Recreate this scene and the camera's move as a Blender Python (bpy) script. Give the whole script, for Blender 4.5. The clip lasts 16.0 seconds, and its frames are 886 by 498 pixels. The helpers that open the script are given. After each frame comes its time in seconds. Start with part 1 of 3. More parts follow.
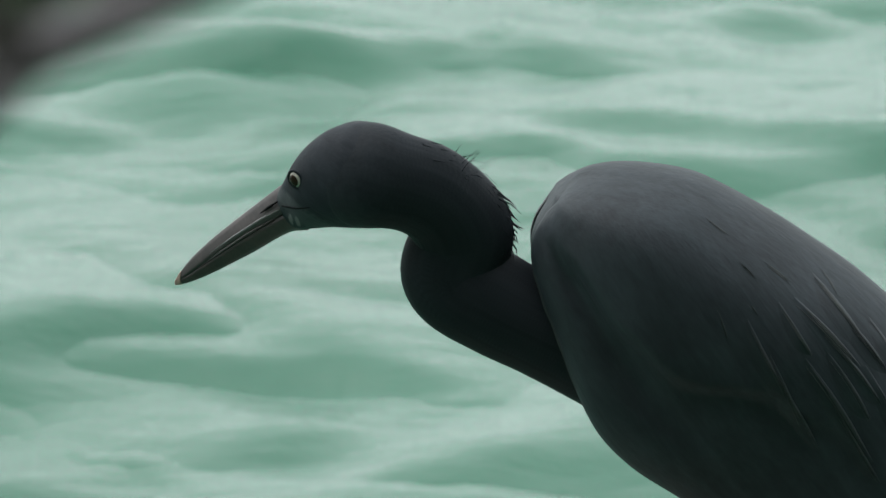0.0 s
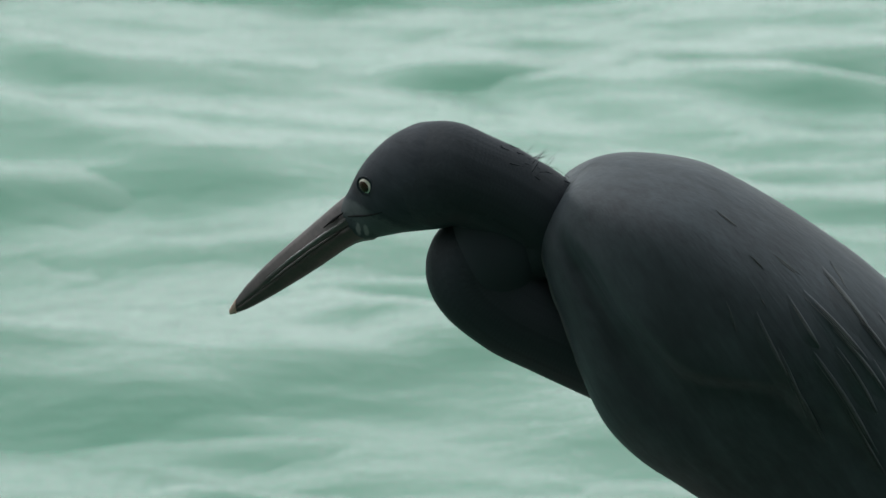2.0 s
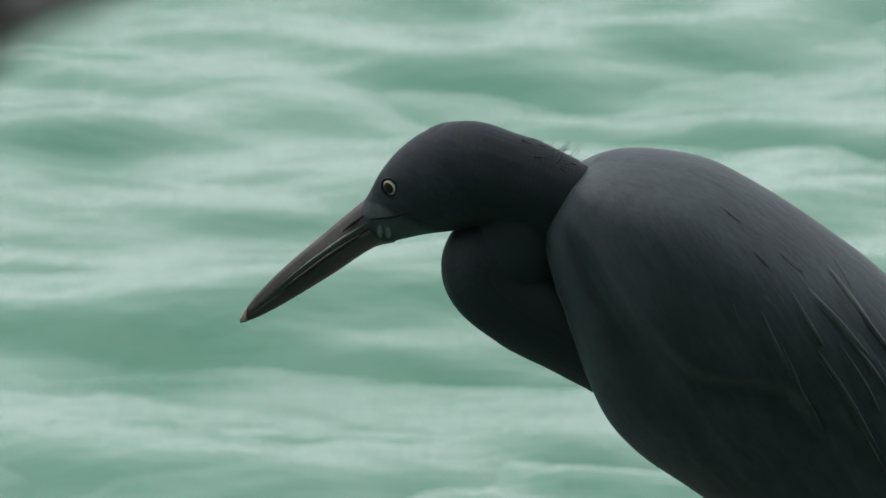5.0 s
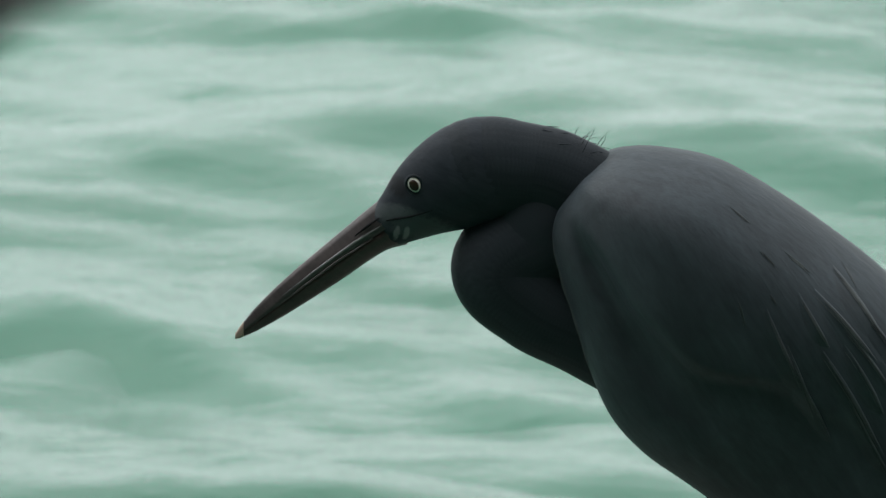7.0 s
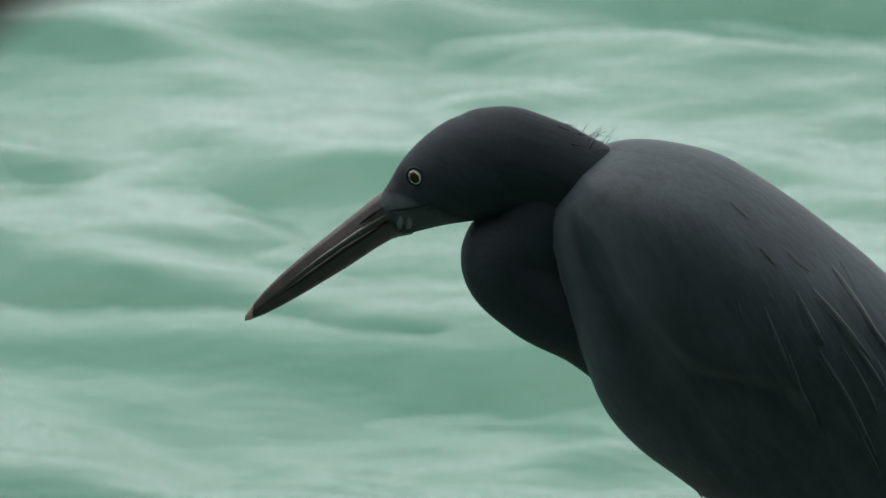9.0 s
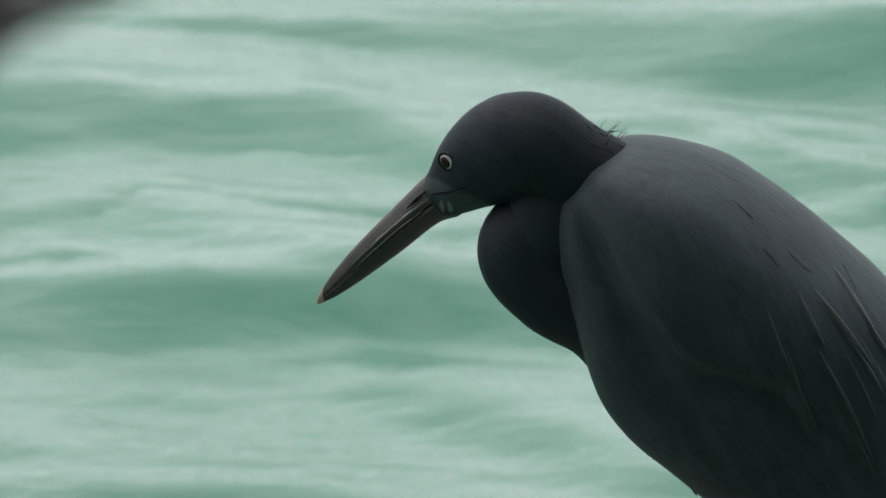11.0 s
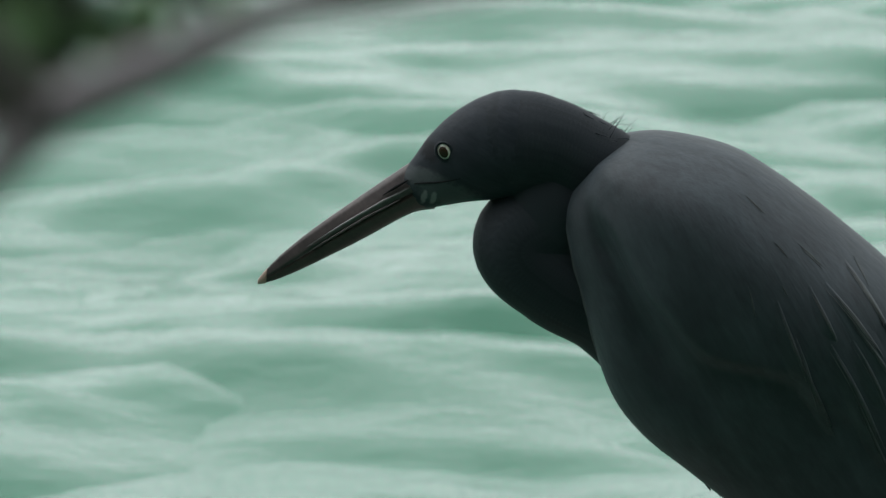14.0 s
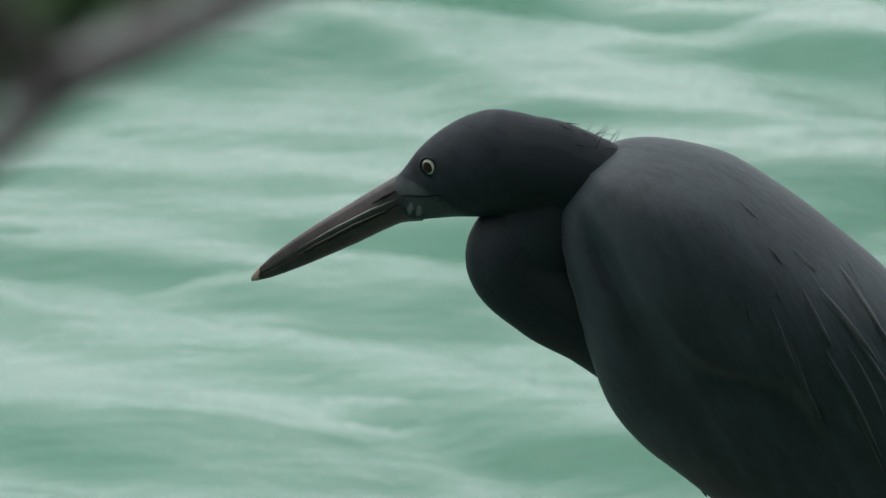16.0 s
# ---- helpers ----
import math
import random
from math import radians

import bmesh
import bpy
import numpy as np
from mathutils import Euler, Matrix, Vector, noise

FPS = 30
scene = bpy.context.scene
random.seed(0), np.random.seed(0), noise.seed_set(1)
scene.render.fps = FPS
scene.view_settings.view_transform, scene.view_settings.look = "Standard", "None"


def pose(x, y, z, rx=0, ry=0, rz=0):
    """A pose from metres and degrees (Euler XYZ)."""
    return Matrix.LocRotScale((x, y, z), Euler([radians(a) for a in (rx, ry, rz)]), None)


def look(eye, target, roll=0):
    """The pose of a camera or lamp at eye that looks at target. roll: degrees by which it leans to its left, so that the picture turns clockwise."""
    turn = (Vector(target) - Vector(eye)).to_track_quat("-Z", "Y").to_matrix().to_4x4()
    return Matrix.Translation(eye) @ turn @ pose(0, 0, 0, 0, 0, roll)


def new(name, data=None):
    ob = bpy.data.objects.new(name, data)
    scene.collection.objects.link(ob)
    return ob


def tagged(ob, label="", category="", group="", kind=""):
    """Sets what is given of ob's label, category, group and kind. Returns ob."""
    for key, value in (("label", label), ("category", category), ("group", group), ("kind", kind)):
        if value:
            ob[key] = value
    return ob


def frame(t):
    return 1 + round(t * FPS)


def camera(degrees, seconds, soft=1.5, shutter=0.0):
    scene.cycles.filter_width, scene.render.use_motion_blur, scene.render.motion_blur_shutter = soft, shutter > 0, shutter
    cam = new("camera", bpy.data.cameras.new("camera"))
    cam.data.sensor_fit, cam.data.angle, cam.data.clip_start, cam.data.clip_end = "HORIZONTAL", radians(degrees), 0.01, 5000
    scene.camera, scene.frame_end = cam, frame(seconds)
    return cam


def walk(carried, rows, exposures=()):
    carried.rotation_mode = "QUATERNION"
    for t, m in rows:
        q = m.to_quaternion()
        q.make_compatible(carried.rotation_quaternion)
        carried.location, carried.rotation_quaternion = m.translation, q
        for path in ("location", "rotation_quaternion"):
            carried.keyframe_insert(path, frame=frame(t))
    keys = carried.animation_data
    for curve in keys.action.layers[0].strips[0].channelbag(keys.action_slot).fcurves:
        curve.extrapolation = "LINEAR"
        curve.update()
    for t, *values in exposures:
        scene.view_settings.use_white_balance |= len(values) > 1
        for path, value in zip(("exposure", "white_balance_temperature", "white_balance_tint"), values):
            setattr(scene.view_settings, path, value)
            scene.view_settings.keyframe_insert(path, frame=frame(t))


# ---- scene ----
# ---- camera ----
TILT = 13.0
BIRD_Z = 0.85
REACH = 4.13
cam = camera(5.0, 16.0, soft=1.5)
EYE = Vector((0, -REACH * math.cos(radians(TILT)), BIRD_Z + REACH * math.sin(radians(TILT))))
STILL = pose(*EYE, 90 - TILT, 0, 0)
walk(cam, [(0.0, STILL), (16.0, STILL)], exposures=[(0.0, 0.0), (16.0, 0.0)])
cam.data.dof.use_dof = True
cam.data.dof.focus_distance = REACH - 0.03
cam.data.dof.aperture_fstop = 60.0

# ---- light: bright overcast ----
world = bpy.data.worlds.new("overcast_sky")
scene.world = world
world.use_nodes = True
wn = world.node_tree
wn.nodes.clear()
sky = wn.nodes.new("ShaderNodeTexSky")
sky.sky_type = "NISHITA"
sky.sun_disc = False
sky.sun_elevation = radians(57)
sky.sun_rotation = radians(291)
sky.dust_density = 6.0
sky.air_density = 1.0
grey = wn.nodes.new("ShaderNodeHueSaturation")
grey.inputs["Saturation"].default_value = 0.18
back = wn.nodes.new("ShaderNodeBackground")
back.inputs["Strength"].default_value = 0.15
out = wn.nodes.new("ShaderNodeOutputWorld")
wn.links.new(sky.outputs["Color"], grey.inputs["Color"])
deck = wn.nodes.new("ShaderNodeMix")  # an even cloud deck over the sky
deck.data_type = "RGBA"
deck.inputs[0].default_value = 0.8
height = wn.nodes.new("ShaderNodeSeparateXYZ")
wn.links.new(wn.nodes.new("ShaderNodeTexCoord").outputs["Generated"], height.inputs[0])
cloud = wn.nodes.new("ShaderNodeMix")  # overcast: brighter overhead than at the horizon
cloud.data_type = "RGBA"
cloud.inputs[6].default_value = (9.2, 9.95, 10.05, 1)
cloud.inputs[7].default_value = (12.6, 13.1, 13.4, 1)
wn.links.new(height.outputs["Z"], cloud.inputs[0])
wn.links.new(cloud.outputs[2], deck.inputs[7])
wn.links.new(grey.outputs["Color"], deck.inputs[6])
wn.links.new(deck.outputs[2], back.inputs["Color"])
wn.links.new(back.outputs["Background"], out.inputs["Surface"])

sun_data = bpy.data.lights.new("sun", "SUN")
sun_data.energy = 1.0
sun_data.angle = radians(70)
sun_data.color = (1.0, 0.99, 0.97)
sun = new("sun", sun_data)
sun.matrix_world = look((-3.2, 1.2, 6.0), (0, 0, 0.8))


# ---- materials ----
class Nodes:
    """A node material under construction."""

    def __init__(self, name):
        self.mat = bpy.data.materials.new(name)
        self.mat.use_nodes = True
        self.tree = self.mat.node_tree
        self.bsdf = self.tree.nodes["Principled BSDF"]

    def node(self, kind, **values):
        n = self.tree.nodes.new(kind)
        for key, value in values.items():
            n.inputs[key.replace("_", " ")].default_value = value
        return n

    def link(self, a, b):
        self.tree.links.new(a, b)

    def coords(self, stretch=(1, 1, 1), turn=(0, 0, 0)):
        c = self.tree.nodes.new("ShaderNodeTexCoord")
        m = self.tree.nodes.new("ShaderNodeMapping")
        m.vector_type = "TEXTURE"
        m.inputs["Scale"].default_value = [1 / v for v in stretch]
        m.inputs["Rotation"].default_value = [radians(a) for a in turn]
        self.link(c.outputs["Object"], m.inputs["Vector"])
        return m.outputs["Vector"]

    def noise(self, scale, detail=4.0, rough=0.55, stretch=(1, 1, 1), turn=(0, 0, 0)):
        n = self.node("ShaderNodeTexNoise", Scale=scale, Detail=detail, Roughness=rough)
        self.link(self.coords(stretch, turn), n.inputs["Vector"])
        return n.outputs["Fac"]

    def ramp(self, fac, stops):
        r = self.tree.nodes.new("ShaderNodeValToRGB")
        while len(r.color_ramp.elements) < len(stops):
            r.color_ramp.elements.new(0.5)
        for e, (p, c) in zip(r.color_ramp.elements, stops):
            e.position, e.color = p, (*c, 1)
        self.link(fac, r.inputs["Fac"])
        return r.outputs["Color"]

    def mix(self, fac, a, b, blend="MIX"):
        m = self.tree.nodes.new("ShaderNodeMix")
        m.data_type, m.blend_type = "RGBA", blend
        for value, socket in ((fac, m.inputs[0]), (a, m.inputs[6]), (b, m.inputs[7])):
            if isinstance(value, (int, float)):
                socket.default_value = value
            elif isinstance(value, tuple):
                socket.default_value = (*value, 1)
            else:
                self.link(value, socket)
        return m.outputs[2]

    def bump(self, height, strength, distance, below=None):
        b = self.node("ShaderNodeBump", Strength=strength, Distance=distance)
        self.link(height, b.inputs["Height"])
        if below is not None:
            self.link(below, b.inputs["Normal"])
        return b.outputs["Normal"]

    def finish(self, colour=None, rough=None, normal=None, **values):
        for key, value in values.items():
            self.bsdf.inputs[key.replace("_", " ")].default_value = value
        for value, name in ((colour, "Base Color"), (rough, "Roughness"), (normal, "Normal")):
            if value is None:
                continue
            if isinstance(value, tuple):
                self.bsdf.inputs[name].default_value = (*value, 1)
            elif isinstance(value, (int, float)):
                self.bsdf.inputs[name].default_value = value
            else:
                self.link(value, self.bsdf.inputs[name])
        return self.mat


def feather_material(name, dark, light, stretch=(1, 1, 1), turn=(0, 0, 0), rough=0.55, spec=0.15, size=1.0, streaks=0.5):
    n = Nodes(name)
    broad = n.noise(34 * size, 3)
    fine = n.noise(420 * size, 3, 0.6, stretch, turn)
    band = n.noise(150 * size, 4, 0.55, tuple(v if v == 1 else 0.35 * v for v in stretch), turn)
    colour = n.mix(n.ramp(broad, [(0.2, (0, 0, 0)), (0.8, (1, 1, 1))]), dark, light)
    colour = n.mix(0.35, colour, n.ramp(fine, [(0.3, (0.45, 0.45, 0.45)), (0.7, (1, 1, 1))]), "MULTIPLY")
    colour = n.mix(streaks, colour, n.ramp(band, [(0.35, (0.5, 0.5, 0.5)), (0.65, (1.3, 1.3, 1.3))]), "MULTIPLY")
    normal = n.bump(fine, 0.3, 0.0005, n.bump(band, 0.35, 0.0012, n.bump(broad, 0.2, 0.0015)))
    return n.finish(colour, rough, normal, Specular_IOR_Level=spec)


def water_material():
    n = Nodes("sea_water")
    cloud = n.noise(1.6, 4)
    small = n.noise(16, 5, 0.6, (1, 1.6, 1))
    colour = n.ramp(cloud, [(0.3, (0.029, 0.126, 0.077)), (0.72, (0.044, 0.154, 0.100))])
    tiny = n.noise(60, 3, 0.6, (1, 1.5, 1))
    normal = n.bump(tiny, 0.12, 0.003, n.bump(small, 0.30, 0.010))
    return n.finish(colour, 0.05, normal, IOR=1.333)


def bark_material(name, dark, light):
    n = Nodes(name)
    streak = n.noise(180, 5, 0.6, (1, 1, 0.25))
    patch = n.noise(40, 3)
    colour = n.mix(patch, n.ramp(streak, [(0.3, dark), (0.75, light)]), tuple((a + b) / 2 for a, b in zip(dark, light)))
    return n.finish(colour, 0.85, n.bump(streak, 0.6, 0.001))


def leaf_material(name, dark, light, through_colour):
    """A thin leaf that lets part of the daylight through."""
    n = Nodes(name)
    patch = n.noise(60, 3)
    info = n.tree.nodes.new("ShaderNodeObjectInfo")
    vary = n.ramp(info.outputs["Random"], [(0.0, dark), (1.0, light)])
    colour = n.mix(n.ramp(patch, [(0.4, (0, 0, 0)), (0.8, (0.5, 0.5, 0.5))]), vary, dark)
    mat = n.finish(colour, 0.45, n.bump(patch, 0.3, 0.001))
    thin = n.node("ShaderNodeBsdfTranslucent", Color=(*through_colour, 1))
    both = n.node("ShaderNodeMixShader", Fac=0.55)
    n.link(n.bsdf.outputs["BSDF"], both.inputs[1])
    n.link(thin.outputs["BSDF"], both.inputs[2])
    n.link(both.outputs["Shader"], n.tree.nodes["Material Output"].inputs["Surface"])
    return mat


def rock_material(name, dark, light):
    n = Nodes(name)
    grain = n.noise(90, 6, 0.65)
    patch = n.noise(7, 5)
    colour = n.mix(patch, n.ramp(grain, [(0.3, dark), (0.75, light)]), tuple(0.6 * c for c in light))
    return n.finish(colour, 0.85, n.bump(grain, 0.6, 0.004, n.bump(patch, 0.5, 0.03)))


def bill_material(name, dark, light):
    n = Nodes(name)
    grain = n.noise(150, 4, 0.6, (0.15, 1, 1), (0, 38, 0))
    wear = n.noise(900, 3)
    colour = n.mix(0.3, n.ramp(grain, [(0.3, dark), (0.72, light)]), n.ramp(wear, [(0.35, dark), (0.7, light)]))
    return n.finish(colour, 0.42, n.bump(grain, 0.25, 0.0006), Specular_IOR_Level=0.45)


def plain_material(name, colour, rough, low=0.75, scale=300, **values):
    n = Nodes(name)
    fine = n.noise(scale, 4)
    c = n.mix(fine, tuple(low * v for v in colour), colour)
    return n.finish(c, rough, n.bump(fine, 0.2, 0.0004), **values)


M_BODY = feather_material("slate_feathers", (0.027, 0.032, 0.037), (0.050, 0.058, 0.064), (1, 1, 0.35), (0, -30, 0))
M_WING = feather_material("wing_feathers", (0.029, 0.037, 0.043), (0.051, 0.065, 0.075), (1, 1, 0.25), (0, -28, 0), spec=0.2, streaks=0.22)
# the same slate made darker: the neck's shade is put into its colour
M_NECK = feather_material("shaded_neck_feathers", (0.0205, 0.0253, 0.030), (0.0285, 0.0358, 0.0425), size=0.02, spec=0.1, streaks=0.2)
M_HEAD = feather_material("head_feathers", (0.021, 0.026, 0.032), (0.029, 0.0365, 0.045), (0.35, 1, 1), (0, 25, 0), spec=0.1, streaks=0.25)


def skin_mask(mat, x, z, wide, high, turn, colour, amount):
    """Blends bare skin into the head feathers round (x, z) of the head's own space."""
    n = mat.node_tree
    bsdf = n.nodes["Principled BSDF"]
    under = bsdf.inputs["Base Color"].links[0].from_socket
    c = n.nodes.new("ShaderNodeTexCoord")
    wobble = n.nodes.new("ShaderNodeTexNoise")
    wobble.inputs["Scale"].default_value = 420
    wobble.inputs["Detail"].default_value = 4
    wobble.inputs["Roughness"].default_value = 0.7
    n.links.new(c.outputs["Object"], wobble.inputs["Vector"])
    m = n.nodes.new("ShaderNodeMapping")
    m.vector_type = "TEXTURE"
    m.inputs["Location"].default_value = (x, 0, z)
    m.inputs["Rotation"].default_value = (0, radians(turn), 0)
    m.inputs["Scale"].default_value = (wide, 1, high)
    n.links.new(c.outputs["Object"], m.inputs["Vector"])
    ball = n.nodes.new("ShaderNodeTexGradient")
    ball.gradient_type = "SPHERICAL"
    n.links.new(m.outputs["Vector"], ball.inputs["Vector"])
    mul = n.nodes.new("ShaderNodeMath")
    mul.operation = "MULTIPLY"
    n.links.new(ball.outputs["Fac"], mul.inputs[0])
    n.links.new(wobble.outputs["Fac"], mul.inputs[1])
    ramp = n.nodes.new("ShaderNodeMapRange")
    ramp.inputs["From Min"].default_value = 0.10
    ramp.inputs["From Max"].default_value = 0.27
    ramp.inputs["To Max"].default_value = amount
    n.links.new(mul.outputs[0], ramp.inputs["Value"])
    mix = n.nodes.new("ShaderNodeMix")
    mix.data_type = "RGBA"
    n.links.new(ramp.outputs["Result"], mix.inputs[0])
    n.links.new(under, mix.inputs[6])
    mix.inputs[7].default_value = (*colour, 1)
    n.links.new(mix.outputs[2], bsdf.inputs["Base Color"])


M_PLUME = feather_material("plume_feathers", (0.029, 0.037, 0.043), (0.053, 0.067, 0.077), (1, 1, 0.2), (0, -28, 0), 0.5, 0.25)
M_SHAFT = plain_material("feather_edge", (0.092, 0.106, 0.108), 0.7, 0.5, 200)
M_BILL = bill_material("dark_bill", (0.030, 0.025, 0.026), (0.088, 0.071, 0.071))
M_BILL_LOW = bill_material("brown_bill", (0.026, 0.017, 0.017), (0.068, 0.043, 0.041))
M_TIP = plain_material("horn_tip", (0.40, 0.28, 0.23), 0.5)
# pale colour for the highlight on the bill's ridge; its cutting edge follows below
M_RIDGE_SHEEN = plain_material("ridge_sheen", (0.25, 0.24, 0.245), 0.42, 0.45)
M_EDGE_SHEEN = plain_material("edge_sheen", (0.07, 0.06, 0.058), 0.45, 0.6)
M_DARK = plain_material("dark_skin", (0.010, 0.011, 0.012), 0.85, Specular_IOR_Level=0.1)
M_IRIS = plain_material("pale_iris", (0.86, 0.84, 0.74), 0.25, 0.8, 1500)
M_PUPIL = plain_material("black_pupil", (0.030, 0.019, 0.010), 0.22, Specular_IOR_Level=0.25)
M_LEG = plain_material("olive_leg", (0.12, 0.12, 0.06), 0.6)
M_WATER = water_material()
M_BARK = bark_material("grey_bark", (0.13, 0.12, 0.128), (0.31, 0.29, 0.31))
M_TWIG = bark_material("dark_bark", (0.045, 0.045, 0.04), (0.13, 0.12, 0.11))
# three leaf tones, pale to dark, chosen clump by clump
M_LEAF = leaf_material("green_leaf", (0.07, 0.12, 0.06), (0.24, 0.32, 0.20), (0.45, 0.62, 0.40))
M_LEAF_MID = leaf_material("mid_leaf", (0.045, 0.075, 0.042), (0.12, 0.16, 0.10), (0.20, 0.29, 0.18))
M_LEAF_DARK = leaf_material("dark_leaf", (0.018, 0.026, 0.014), (0.05, 0.065, 0.035), (0.06, 0.08, 0.04))
# pale so that the unseen rock throws light up onto the belly
M_ROCK = rock_material("bounce_rock", (0.13, 0.125, 0.115), (0.33, 0.315, 0.285))
M_SHORE = rock_material("bounce_shore_stone", (0.12, 0.115, 0.10), (0.32, 0.30, 0.26))


# ---- building helpers ----
def part(name, bm, material, parent=None, label="", smooth=True):
    """Links a bmesh as one mesh object under a thing or a part."""
    bmesh.ops.recalc_face_normals(bm, faces=bm.faces)
    data = bpy.data.meshes.new(name)
    bm.to_mesh(data)
    bm.free()
    for f in data.polygons:
        f.use_smooth = smooth
    data.materials.append(material)
    ob = new(name, data)
    ob.parent = parent
    return tagged(ob, label) if label else ob


def empty(name, m):
    ob = new(name)
    ob.empty_display_size = 0.05
    ob.matrix_basis = m
    return ob


def ease(x, stops):
    """A smooth curve through (position, value...) stops, Catmull-Rom."""
    n = len(stops)
    if x <= stops[0][0]:
        return [float(v) for v in stops[0][1:]]
    if x >= stops[-1][0]:
        return [float(v) for v in stops[-1][1:]]
    i = max(k for k in range(n - 1) if stops[k][0] <= x)
    p = [np.array(stops[min(max(k, 0), n - 1)], float) for k in (i - 1, i, i + 1, i + 2)]
    h = p[2][0] - p[1][0]
    u = (x - p[1][0]) / h
    m1 = (p[2][1:] - p[0][1:]) / max(p[2][0] - p[0][0], 1e-9) * h
    m2 = (p[3][1:] - p[1][1:]) / max(p[3][0] - p[1][0], 1e-9) * h
    return ((2 * u**3 - 3 * u**2 + 1) * p[1][1:] + (u**3 - 2 * u**2 + u) * m1
            + (-2 * u**3 + 3 * u**2) * p[2][1:] + (u**3 - u**2) * m2).tolist()


def loft(rings, closed_ends=True):
    """A skin over rings of equal numbers of points."""
    bm = bmesh.new()
    vs = [[bm.verts.new(p) for p in ring] for ring in rings]
    k = len(rings[0])
    for a, b in zip(vs, vs[1:]):
        for j in range(k):
            bm.faces.new((a[j], a[(j + 1) % k], b[(j + 1) % k], b[j]))
    if closed_ends:
        for ring in (vs[0], vs[-1]):
            c = bm.verts.new(sum((v.co for v in ring), Vector()) / k)
            for j in range(k):
                bm.faces.new((ring[j], ring[(j + 1) % k], c))
    return bm


def tube(points, radii, sides=8):
    """A tapered round limb along points."""
    rings = []
    for i, p in enumerate(points):
        p = Vector(p)
        ahead = (Vector(points[min(i + 1, len(points) - 1)]) - Vector(points[max(i - 1, 0)])).normalized()
        side = ahead.cross(Vector((0.31, 0.9, 0.2))).normalized()
        up = side.cross(ahead)
        rings.append([p + radii[i] * (math.cos(a) * side + math.sin(a) * up)
                      for a in (2 * math.pi * j / sides for j in range(sides))])
    return loft(rings)


# ---- sea ----
def swell(x, y, waves):
    """Waves with long gentle backs and short steep fronts towards the shore, rising and dying in groups."""
    z = np.zeros_like(x)
    for kx, ky, amp, phase, gx, gy, hx_, hy_, shift in waves:
        p = kx * x + ky * y + phase
        group = np.clip(0.42 + 0.95 * np.cos(gx * x + gy * y + shift) * np.cos(hx_ * x + hy_ * y - shift), 0.04, 1.2)
        z += amp * group * (np.sin(p) + 0.42 * np.sin(2 * p) + 0.17 * np.sin(3 * p))
    return z


def wave_train(seed, heading, spread, count, short, long, steep):
    rng = np.random.RandomState(seed)
    waves = []
    for i in range(count):
        length = short * (long / short) ** (i / (count - 1)) * rng.uniform(0.9, 1.1)
        a = radians(heading + rng.uniform(-spread, spread))
        k = 2 * math.pi / length
        g = [2 * math.pi / (length * rng.uniform(1.1, 2.6)) * f(rng.uniform(0, 6.28)) for f in (math.cos, math.sin, math.cos, math.sin)]
        waves.append((k * math.cos(a), k * math.sin(a), steep / k * rng.uniform(0.6, 1.2), rng.uniform(0, 6.28), *g, rng.uniform(0, 6.28)))
    return waves


def wave_sheet(width, depth, step, waves, level):
    nx, ny = int(width / step), int(depth / step)
    x, y = np.meshgrid(np.linspace(-width / 2, width / 2, nx), np.linspace(-depth / 2, depth / 2, ny))
    z = swell(x, y, waves)
    rim = np.minimum(np.minimum(x + width / 2, width / 2 - x), np.minimum(y + depth / 2, depth / 2 - y))
    z = level + z - 0.14 * np.clip(1 - rim / 0.5, 0, 1) ** 2
    verts = np.stack([x, y, z], -1).reshape(-1, 3)
    idx = np.arange(nx * ny).reshape(ny, nx)
    faces = np.stack([idx[:-1, :-1], idx[:-1, 1:], idx[1:, 1:], idx[1:, :-1]], -1).reshape(-1, 4)
    data = bpy.data.meshes.new("wave_sheet")
    data.from_pydata(verts.tolist(), [], faces.tolist())
    for f in data.polygons:
        f.use_smooth = True
    data.materials.append(M_WATER)
    return new("wave_sheet", data)


def sea():
    bm = bmesh.new()
    bmesh.ops.create_grid(bm, x_segments=60, y_segments=60, size=2000)
    w = part("water", bm, M_WATER)
    w.location = (0, 0, -0.10)
    tagged(w, "pale green sea water reaching the horizon", "water", kind="structure")
    sheets = []
    for seed, heading, level in ((4, 75, 0.0), (11, 108, -0.004)):
        s = wave_sheet(8.4, 15.0, 0.02, wave_train(seed, heading, 60, 10, 0.22, 1.2, 0.078) + wave_train(seed + 40, heading, 85, 7, 0.07, 0.17, 0.036), level)
        tagged(s, "choppy turquoise sea surface with pale sky sheen", "water", "sea waves", "stuff")
        sheets.append(s)
    return sheets


SHEETS = sea()


def unseen_bank():
    """An unseen dark bank, added behind the viewpoint to keep light off the bird's near side."""
    bm = bmesh.new()
    rows = []
    for i in range(25):
        h = i / 24
        row = []
        for j in range(81):
            a = math.pi * (1.0 + j / 80)
            d = Vector((math.cos(a), math.sin(a), 0))
            lump = noise.fractal(Vector((4 * d.x, 4 * d.y, 5 * h)), 1.0, 2.0, 5)
            r = 10.5 + 1.2 * lump - 3.5 * h * h
            row.append(bm.verts.new((d.x * r, -3.2 + d.y * r, -0.5 + 13 * h + 0.8 * lump * h)))
        rows.append(row)
    for a, b in zip(rows, rows[1:]):
        for j in range(80):
            bm.faces.new((a[j], a[j + 1], b[j + 1], b[j]))
    bank = part("backdrop", bm, rock_material("light_block_foliage", (0.012, 0.022, 0.010), (0.05, 0.075, 0.03)))
    return tagged(bank, "unseen dark green bank added to block light behind the viewpoint", "trees", kind="structure")


unseen_bank()


